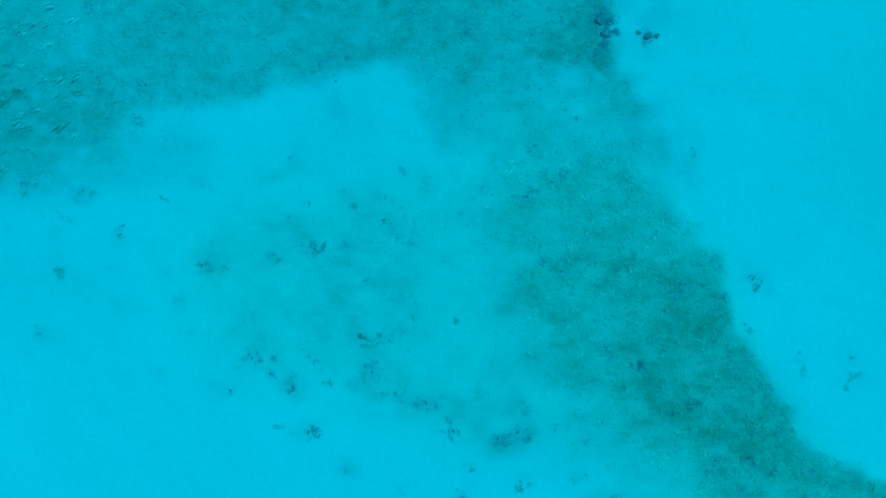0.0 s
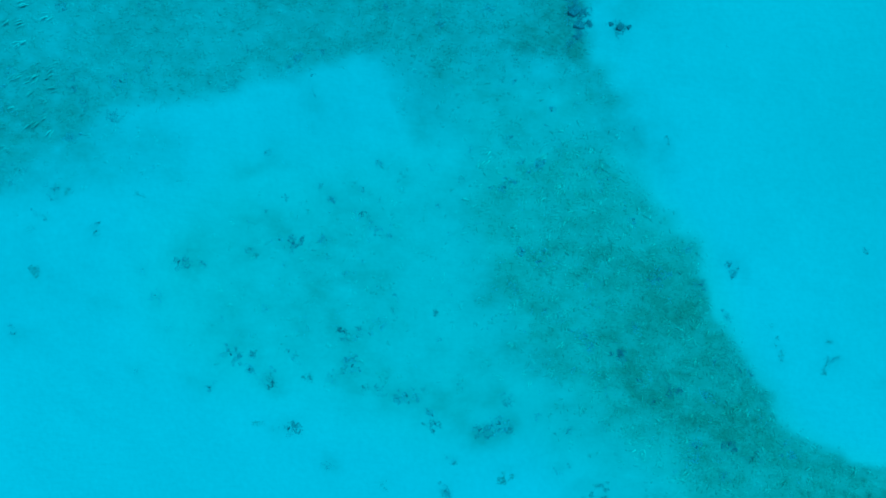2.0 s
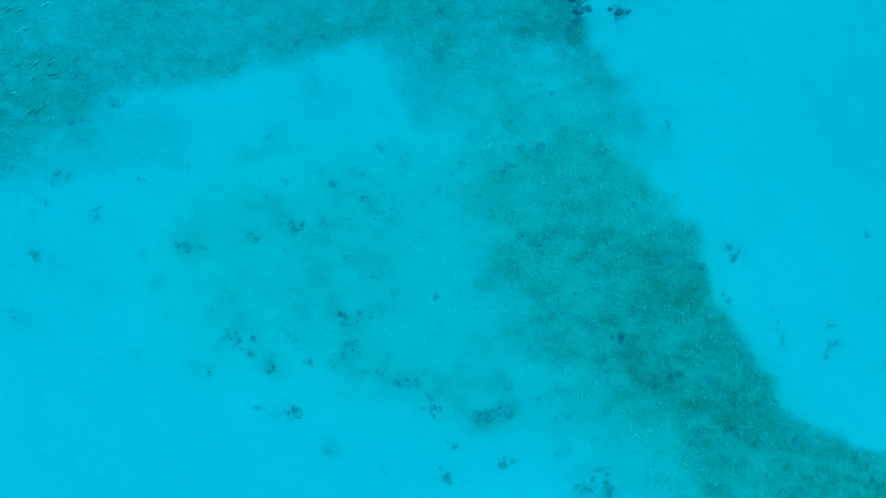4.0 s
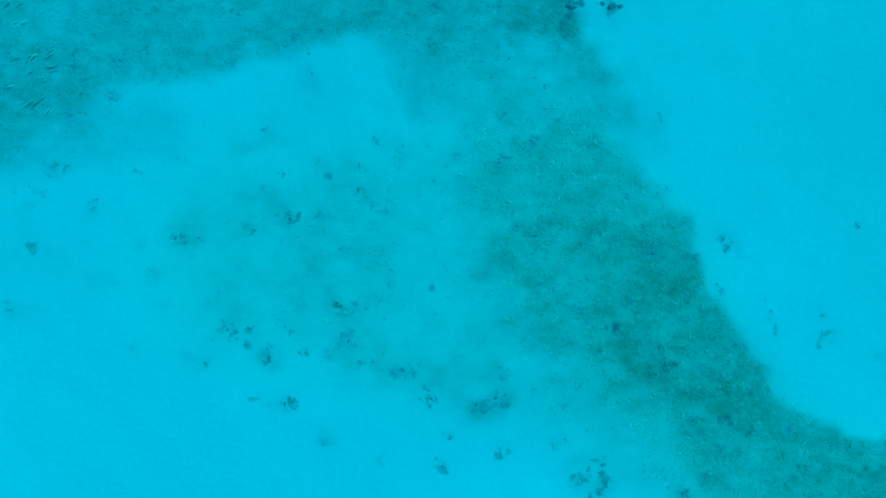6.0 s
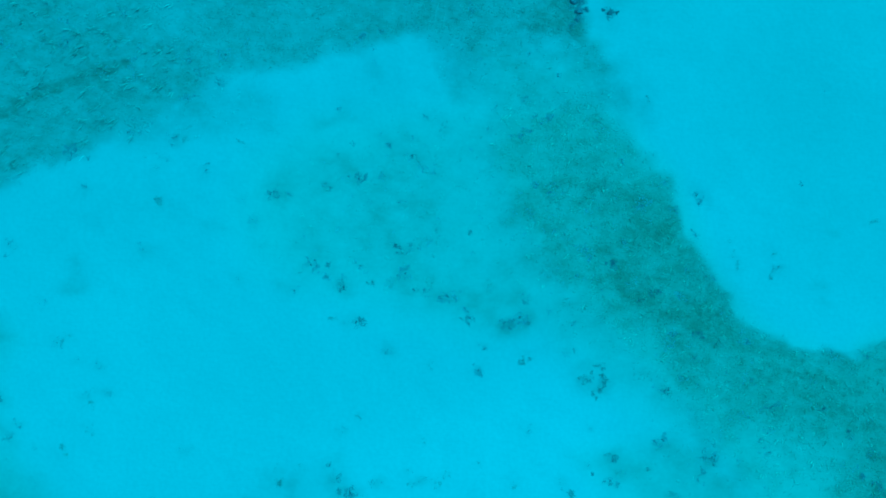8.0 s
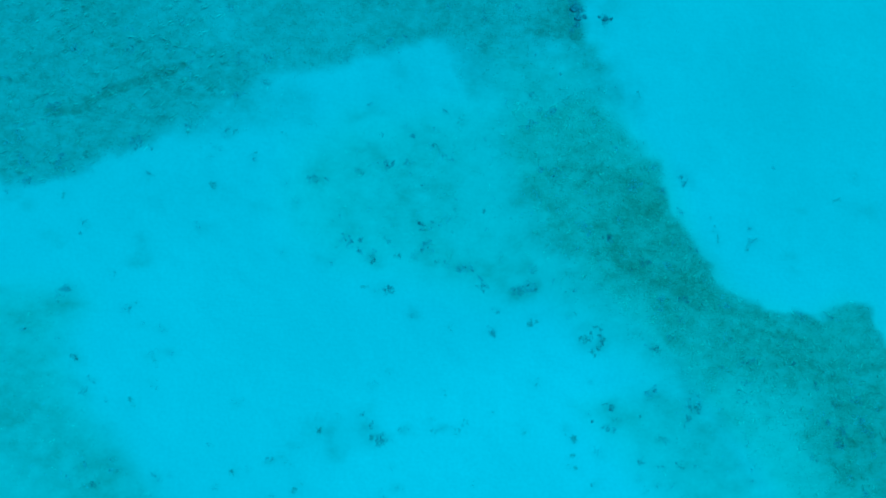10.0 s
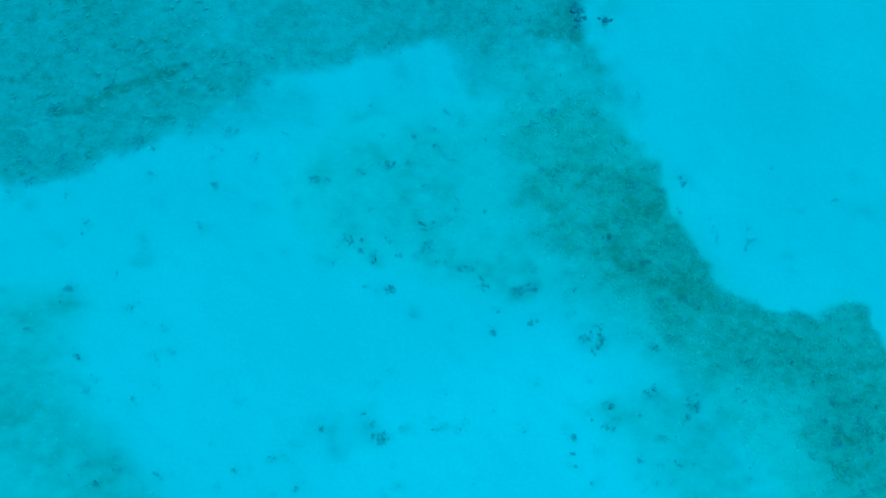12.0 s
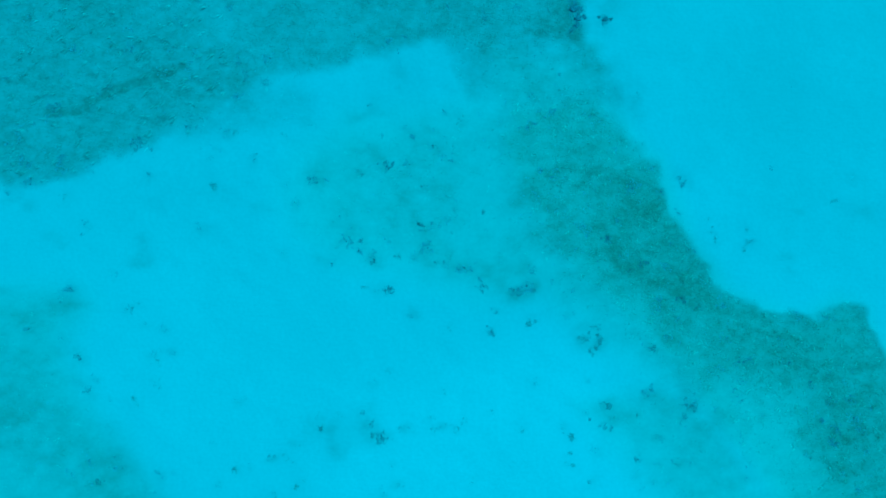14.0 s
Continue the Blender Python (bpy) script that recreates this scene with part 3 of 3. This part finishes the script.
blots = [(x, y, rng.uniform(0.09, 0.28), rng.uniform(0.06, 0.22)) for x, y in spots.T]
for x, y, r, strong in [(x, y, 2.1 * r, 0.07 + 0.04 * grade) for grade, row in enumerate(GRADES) for x, y, r in row] + [(x, y, 1.4 * r, 0.22) for x, y, r in STAINS] + blots:
    i, j = np.searchsorted(gx[0], (x - 3 * r, x + 3 * r)), np.searchsorted(gy[:, 0], (y - 3 * r, y + 3 * r))
    near = np.s_[j[0]:j[1], i[0]:i[1]]
    u, v = gx[near] - x + r * (grain(gx[near], gy[near], 0.5) - 0.5) * 1.6, gy[near] - y + r * (grain(gx[near] + 9, gy[near], 0.5) - 0.5) * 1.6
    film[near] += strong * np.exp(-(u * u + 1.6 * v * v) / (r * r)) * (1 - np.clip(film[near], 0, 1)) * (0.5 + lumps[near])
# Broad plot where the sand colour is multiplied 7 per cent lighter.
BRIGHT_SAND = [(-6, -2.7), (-2, -1.8), (1, -1.6), (4, -6), (4, -9), (-7, -9)]


def film_at(x, y):
    """The thickness of the algae film, read off the ground's own grid."""
    xs, ys = gx[0], gy[:, 0]
    i, j = np.clip(np.searchsorted(xs, x) - 1, 0, len(xs) - 2), np.clip(np.searchsorted(ys, y) - 1, 0, len(ys) - 2)
    a, b = np.clip((x - xs[i]) / (xs[i + 1] - xs[i]), 0, 1), np.clip((y - ys[j]) / (ys[j + 1] - ys[j]), 0, 1)
    return (film[j, i] * (1 - a) + film[j, i + 1] * a) * (1 - b) + (film[j + 1, i] * (1 - a) + film[j + 1, i + 1] * a) * b


def mark(mesh, x, y):
    """Film, silt and lighter sand at each point of a mesh."""
    for name, field in (("silt", silt(x, y)), ("bright", step(inside(x, y, BRIGHT_SAND), -1.5, 1.3)), ("film", np.clip(film_at(x, y), 0, 1))):
        mesh.attributes.new(name, "FLOAT", "POINT").data.foreach_set("value", field.ravel().astype(np.float32))


mark(ground.data, gx.ravel(), gy.ravel())


# ---- seagrass ----
def ribbons(x, y, size, rng, lean=215.0, spread=60.0, broad=0.003):
    """Bent leaves, rooted on the sea floor and bowed by the same slow current."""
    n = len(x)
    way = np.radians(lean + rng.normal(0, spread, n))
    tip = size * (0.7 + 0.6 * rng.rand(n))
    wide = broad * (1 + 2 * rng.rand(n))
    over = np.radians(rng.uniform(64, 88, n))
    z = floor_height(x, y)
    rows = []
    for k, w in ((0.0, 0.7), (0.5, 1.0), (1.0, 0.25)):
        run, rise = tip * k * np.sin(over * (0.6 + 0.4 * k)), tip * k * np.cos(over * (0.6 + 0.4 * k))
        cx, cy, cz = x + run * np.cos(way), y + run * np.sin(way), z - 0.01 + rise
        for s in (-1, 1):
            rows.append(np.stack([cx - s * w * wide * np.sin(way), cy + s * w * wide * np.cos(way), cz], 1))
    verts = np.stack(rows, 1).reshape(-1, 3)
    base = np.arange(n)[:, None] * 6
    faces = np.concatenate([base + np.array([[0, 1, 3, 2]]), base + np.array([[2, 3, 5, 4]])], 1).reshape(-1, 4)
    return verts, faces


def cushions(x, y, rng, lean=215.0):
    """Low ragged cushions of turf, longer along the current than across it."""
    n, k = len(x), 7
    round_ = np.linspace(0, 2 * math.pi, k, endpoint=False)[None, :] + rng.uniform(0, 6.3, (n, 1))
    out = (0.018 + 0.042 * rng.rand(n, 1) ** 1.5) * rng.uniform(0.55, 1.3, (n, k))
    a, b = out * np.cos(round_) * 1.5, out * np.sin(round_) * 0.8
    turn = np.radians(lean + rng.normal(0, 30, (n, 1)))
    px, py = x[:, None] + a * np.cos(turn) - b * np.sin(turn), y[:, None] + a * np.sin(turn) + b * np.cos(turn)
    rim = np.stack([px, py, floor_height(px, py) - 0.006], 2)
    top = np.stack([x, y, floor_height(x, y) + rng.uniform(0.008, 0.03, n)], 1)[:, None, :]
    verts = np.concatenate([top, rim], 1).reshape(-1, 3)
    base = np.arange(n)[:, None, None] * (k + 1)
    ring = np.stack([np.zeros(k, int), 1 + np.arange(k), 1 + (np.arange(k) + 1) % k], 1)[None]
    return verts, (base + ring).reshape(-1, 3)


def bunches(rng, low, high, per_metre, which, lean, loose, size, wide):
    """Little bunches of blades, laid over by the current, coloured pale for water glints."""
    x, y = scatter(rng, low, (-9.5, high[1]) if which == 1 else high, per_metre, which, 6, 0.035)
    way = np.repeat(lean + rng.normal(0, loose, len(x) // 6), 6)
    return ribbons(x, y, size, rng, way, 12.0, wide)


def scatter(rng, low, high, per_metre, which, many, loose):
    """Roots, thrown evenly, kept where the weed grows, and each split into many near by."""
    n = int((high[0] - low[0]) * (high[1] - low[1]) * per_metre)
    x, y = rng.uniform(low[0], high[0], n), rng.uniform(low[1], high[1], n)
    parts = cover(x, y)
    keep = rng.rand(n) < np.clip((parts[which] - 0.13) * (0.45 + 1.1 * parts[3] ** 1.5), 0, 1)
    x, y = np.repeat(x[keep], many), np.repeat(y[keep], many)
    return x + rng.normal(0, loose, len(x)), y + rng.normal(0, loose, len(y))


def seagrass_bed(label, low, high, tufts, turf, which, size, rng, bunch, close=0.1):
    """Leaves, low turf and bunches of pale glint blades; bunch holds their number a square metre, way, scatter of ways,
    length and width.
    """
    leaves, strips = ribbons(*scatter(rng, low, high, tufts, which, 7, close), size, rng)
    mats, fans = cushions(*scatter(rng, low, high, turf, which, 3, 0.06), rng)
    pale, bands = bunches(rng, low, high, bunch[0], which, *bunch[1:])
    verts = np.concatenate([leaves, pale, mats])
    mesh = bpy.data.meshes.new("seagrass_bed")
    mesh.from_pydata(verts.tolist(), [], strips.tolist() + (bands + len(leaves)).tolist() + (fans + len(leaves) + len(pale)).tolist())
    for mat in (SEAGRASS, GLINT_BLADE, TURF):
        mesh.materials.append(mat)
    many = [len(strips), len(bands), len(fans)]
    mesh.polygons.foreach_set("material_index", np.repeat([0, 1, 2], many).astype(np.int32))
    mesh.polygons.foreach_set("use_smooth", np.ones(sum(many), bool))
    mark(mesh, *verts[:, :2].T)
    return tagged(new("seagrass_bed", mesh), label, "seagrass", kind="stuff")


rng = np.random.RandomState(11)
seagrass_bed("dense green seagrass bed along the edge of bare sand", (-1.5, -9), (14, 7), 18, 120, 0, 0.1, rng, (15, 215.0, 70.0, 0.105, 0.005))
seagrass_bed("wide green seagrass meadow with a ragged edge on sand", (-20, -1), (3, 11.5), 18, 110, 1, 0.1, rng, (11, 218.0, 14.0, 0.16, 0.0045))
seagrass_bed("thin scattered seagrass shoots on pale sand", (-19, -9), (8, 8), 9, 45, 2, 0.08, rng, (3, 215.0, 70.0, 0.08, 0.0035), 0.05)


# ---- weed clumps and turf-covered rocks on the sand ----
def part(name, mesh, mat, parent, label=""):
    mesh.materials.append(mat)
    ob = new(name, mesh)
    ob.parent = parent
    if label:
        tagged(ob, label)
    return ob


def rock_mesh(rng, high):
    bm = bmesh.new()
    bmesh.ops.create_icosphere(bm, subdivisions=3, radius=1.0)
    shift = Vector(rng.uniform(-50, 50, 3))
    for v in bm.verts:
        d = v.co.normalized()
        r = 0.55 + 0.5 * noise.noise(d * 1.6 + shift) + 0.25 * noise.noise(d * 4.0 + shift)
        v.co = Vector((d.x * r, d.y * r * 0.8, max(d.z, -0.3) * r * high))
    for f in bm.faces:
        f.smooth = True
    mesh = bpy.data.meshes.new("rock")
    bm.to_mesh(mesh)
    bm.free()
    return mesh


def tuft_mesh(rng, count, mat):
    """A ragged low bush of small bent leaves on thin stems from one root."""
    verts, faces = [Vector((-0.01, 0, 0)), Vector((0.01, 0, 0))], []
    for n in range(count):
        way, long, over = rng.uniform(0, 2 * math.pi), rng.uniform(0.3, 0.8), rng.uniform(0.4, 1.45)
        side, wide = Vector((-math.sin(way), math.cos(way), 0)), rng.uniform(0.06, 0.15)
        root, bend = Vector((rng.normal(0, 0.34), rng.normal(0, 0.34), 0.02)), rng.uniform(-0.7, 0.7)
        first = len(verts)
        for k in range(4):
            f = k / 3
            a = way + bend * f
            at = root + Vector((math.cos(a) * math.sin(over), math.sin(a) * math.sin(over), math.cos(over) * (1 - 0.4 * f))) * long * f
            w = wide * (0.15, 1.0, 0.9, 0.2)[k]
            verts += [at - side * w, at + side * w]
        faces += [(0, 1, first + 1, first)] + [(first + 2 * k, first + 2 * k + 1, first + 2 * k + 3, first + 2 * k + 2) for k in range(3)]
    mesh = bpy.data.meshes.new("tuft")
    mesh.from_pydata(verts, [], faces)
    mesh.materials.append(mat)
    return mesh


TUFTS = [[tuft_mesh(np.random.RandomState(60 + 10 * grade + k), 22 + 5 * grade + 4 * k, mat) for k in range(4)] for grade, mat in enumerate(WEEDS)]
LOOKS = ["sparse grey-green", "grey-green", "dark brown", "dense blackish-brown"]


def grow(rng, thing, count, spread, tufts):
    """Tufts of weed, each a part of its own, unevenly round the middle of the thing."""
    lean = rng.uniform(0, 2 * math.pi)
    for _ in range(count):
        ob = new("tuft", tufts[rng.randint(len(tufts))])
        ob.parent = thing
        big, far, off = rng.uniform(0.3, 0.62), rng.normal(0, spread), rng.normal(0, spread * 0.7)
        ob.matrix_basis = pose(far * math.cos(lean) - off * math.sin(lean), far * math.sin(lean) + off * math.cos(lean), 0.0, 0, 0, rng.uniform(0, 360)) \
            @ Matrix.Diagonal((big, big, 0.7 * big, 1))


def weed_clump(rng, count, spread, grade):
    thing = new("seaweed_clump")
    rock = part("holdfast_rock", rock_mesh(rng, 0.4), ROCK, thing, "small lumpy rock with algae turf")
    rock.scale = (0.4, 0.4, 0.4)
    grow(rng, thing, count, spread, TUFTS[grade])
    return tagged(thing, LOOKS[grade] + " seaweed clump on a small rock in sand", "seaweed", "weed clumps on the sea floor")


def turf_rock(rng):
    thing = new("coral_rock")
    part("rock", rock_mesh(rng, 0.45), ROCK, thing)
    grow(rng, thing, 17, 0.55, TUFTS[2])
    return tagged(thing, "dark weedy coral rock standing on the sea floor", "coral rock", "rocks on the sea floor")


rng = np.random.RandomState(5)
kinds = {grade: [weed_clump(rng, count + k, spread + 0.08 * k, grade) for k in range(5)]
         for grade, count, spread in ((1, 7, 0.4), (2, 8, 0.38), (3, 8, 0.36))}
rocks = [turf_rock(rng) for _ in range(3)]
used, turns = set(), [0, 0, 0, 0, 0]


def stand(row, which, x, y, size):
    """One more of its kind on the sea floor, the kinds of a row taking turns."""
    kind = row[turns[which] % len(row)]
    turns[which] += 1
    ob = copy_thing(kind, Matrix.Identity(4)) if kind.name in used else kind
    used.add(kind.name)
    ob.matrix_basis = Matrix.Translation((x, y, float(floor_height(np.array([x]), np.array([y]))[0]) - 0.01)) \
        @ pose(0, 0, 0, 0, 0, rng.uniform(0, 360)) @ Matrix.Diagonal((size, size, size, 1))
    return ob


def clump(grade, x, y, size):
    grown = max(float(k[0]) for k in cover(np.array([x]), np.array([y]))[:3])
    where = "among green seagrass" if grown > 0.45 else "on thinly grown sand" if grown > 0.2 else "on bare pale sand"
    much = "tiny" if size < 0.07 else "small" if size < 0.11 else "broad" if size < 0.15 else "large bushy"
    tagged(stand(kinds[grade], grade, x, y, size), much + " " + LOOKS[grade] + " seaweed clump " + where)


small = []
for grade, row in enumerate(GRADES):
    for x, y, r in row:
        if grade > 1 or grade == 1 and r > 0.075:
            clump(grade, x, y, (1.35 if grade < 3 else 1.5) * r)
        else:
            small.append((grade, x, y, 1.5 * r))
for x, y, r in CORAL_ROCKS:
    stand(rocks, 4, x, y, r)

# Small weed that nobody could count, thicker where weed grows.
left = 400
while left:
    x, y = rng.uniform(-16, 10.5), rng.uniform(-5.5, 9.2)
    band, meadow, thin, lumps = [float(k[0]) for k in cover(np.array([x]), np.array([y]))]
    if rng.rand() < max(thin - 0.1, 0) * 1.6 + 0.25 * meadow + 0.35 * band:
        small.append((rng.randint(1, 3), x, y, rng.uniform(0.035, 0.085)))
        left -= 1


def small_weed(rows, rng):
    """Many small tufts of weed in one mesh."""
    verts, faces, shades, first = [], [], [], 0
    for grade, x, y, size in rows:
        for _ in range(4 + grade):
            mesh = TUFTS[grade][rng.randint(4)]
            flat = np.empty(3 * len(mesh.vertices))
            mesh.vertices.foreach_get("co", flat)
            loops = np.empty(len(mesh.loops), np.int32)
            mesh.loops.foreach_get("vertex_index", loops)
            turn, big = rng.uniform(0, 2 * math.pi), size * rng.uniform(0.26, 0.55)
            spot = np.array((x, y)) + size * rng.normal(0, 0.5, 2)
            p = flat.reshape(-1, 3) * (big, big, 0.7 * big)
            p = np.stack([p[:, 0] * math.cos(turn) - p[:, 1] * math.sin(turn) + spot[0], p[:, 0] * math.sin(turn) + p[:, 1] * math.cos(turn) + spot[1], p[:, 2]], 1)
            p[:, 2] += floor_height(spot[:1], spot[1:])[0] - 0.004
            verts.append(p)
            faces.append(loops.reshape(-1, 4) + first)
            shades.append(np.full(len(faces[-1]), grade, np.int32))
            first += len(p)
    mesh = bpy.data.meshes.new("small_weed")
    mesh.from_pydata(np.concatenate(verts).tolist(), [], np.concatenate(faces).tolist())
    for mat in WEEDS:
        mesh.materials.append(mat)
    mesh.polygons.foreach_set("material_index", np.concatenate(shades))
    return tagged(new("small_weed", mesh), "small scattered grey-green weed tufts on the sea floor", "seaweed", kind="stuff")


small_weed(small, rng)
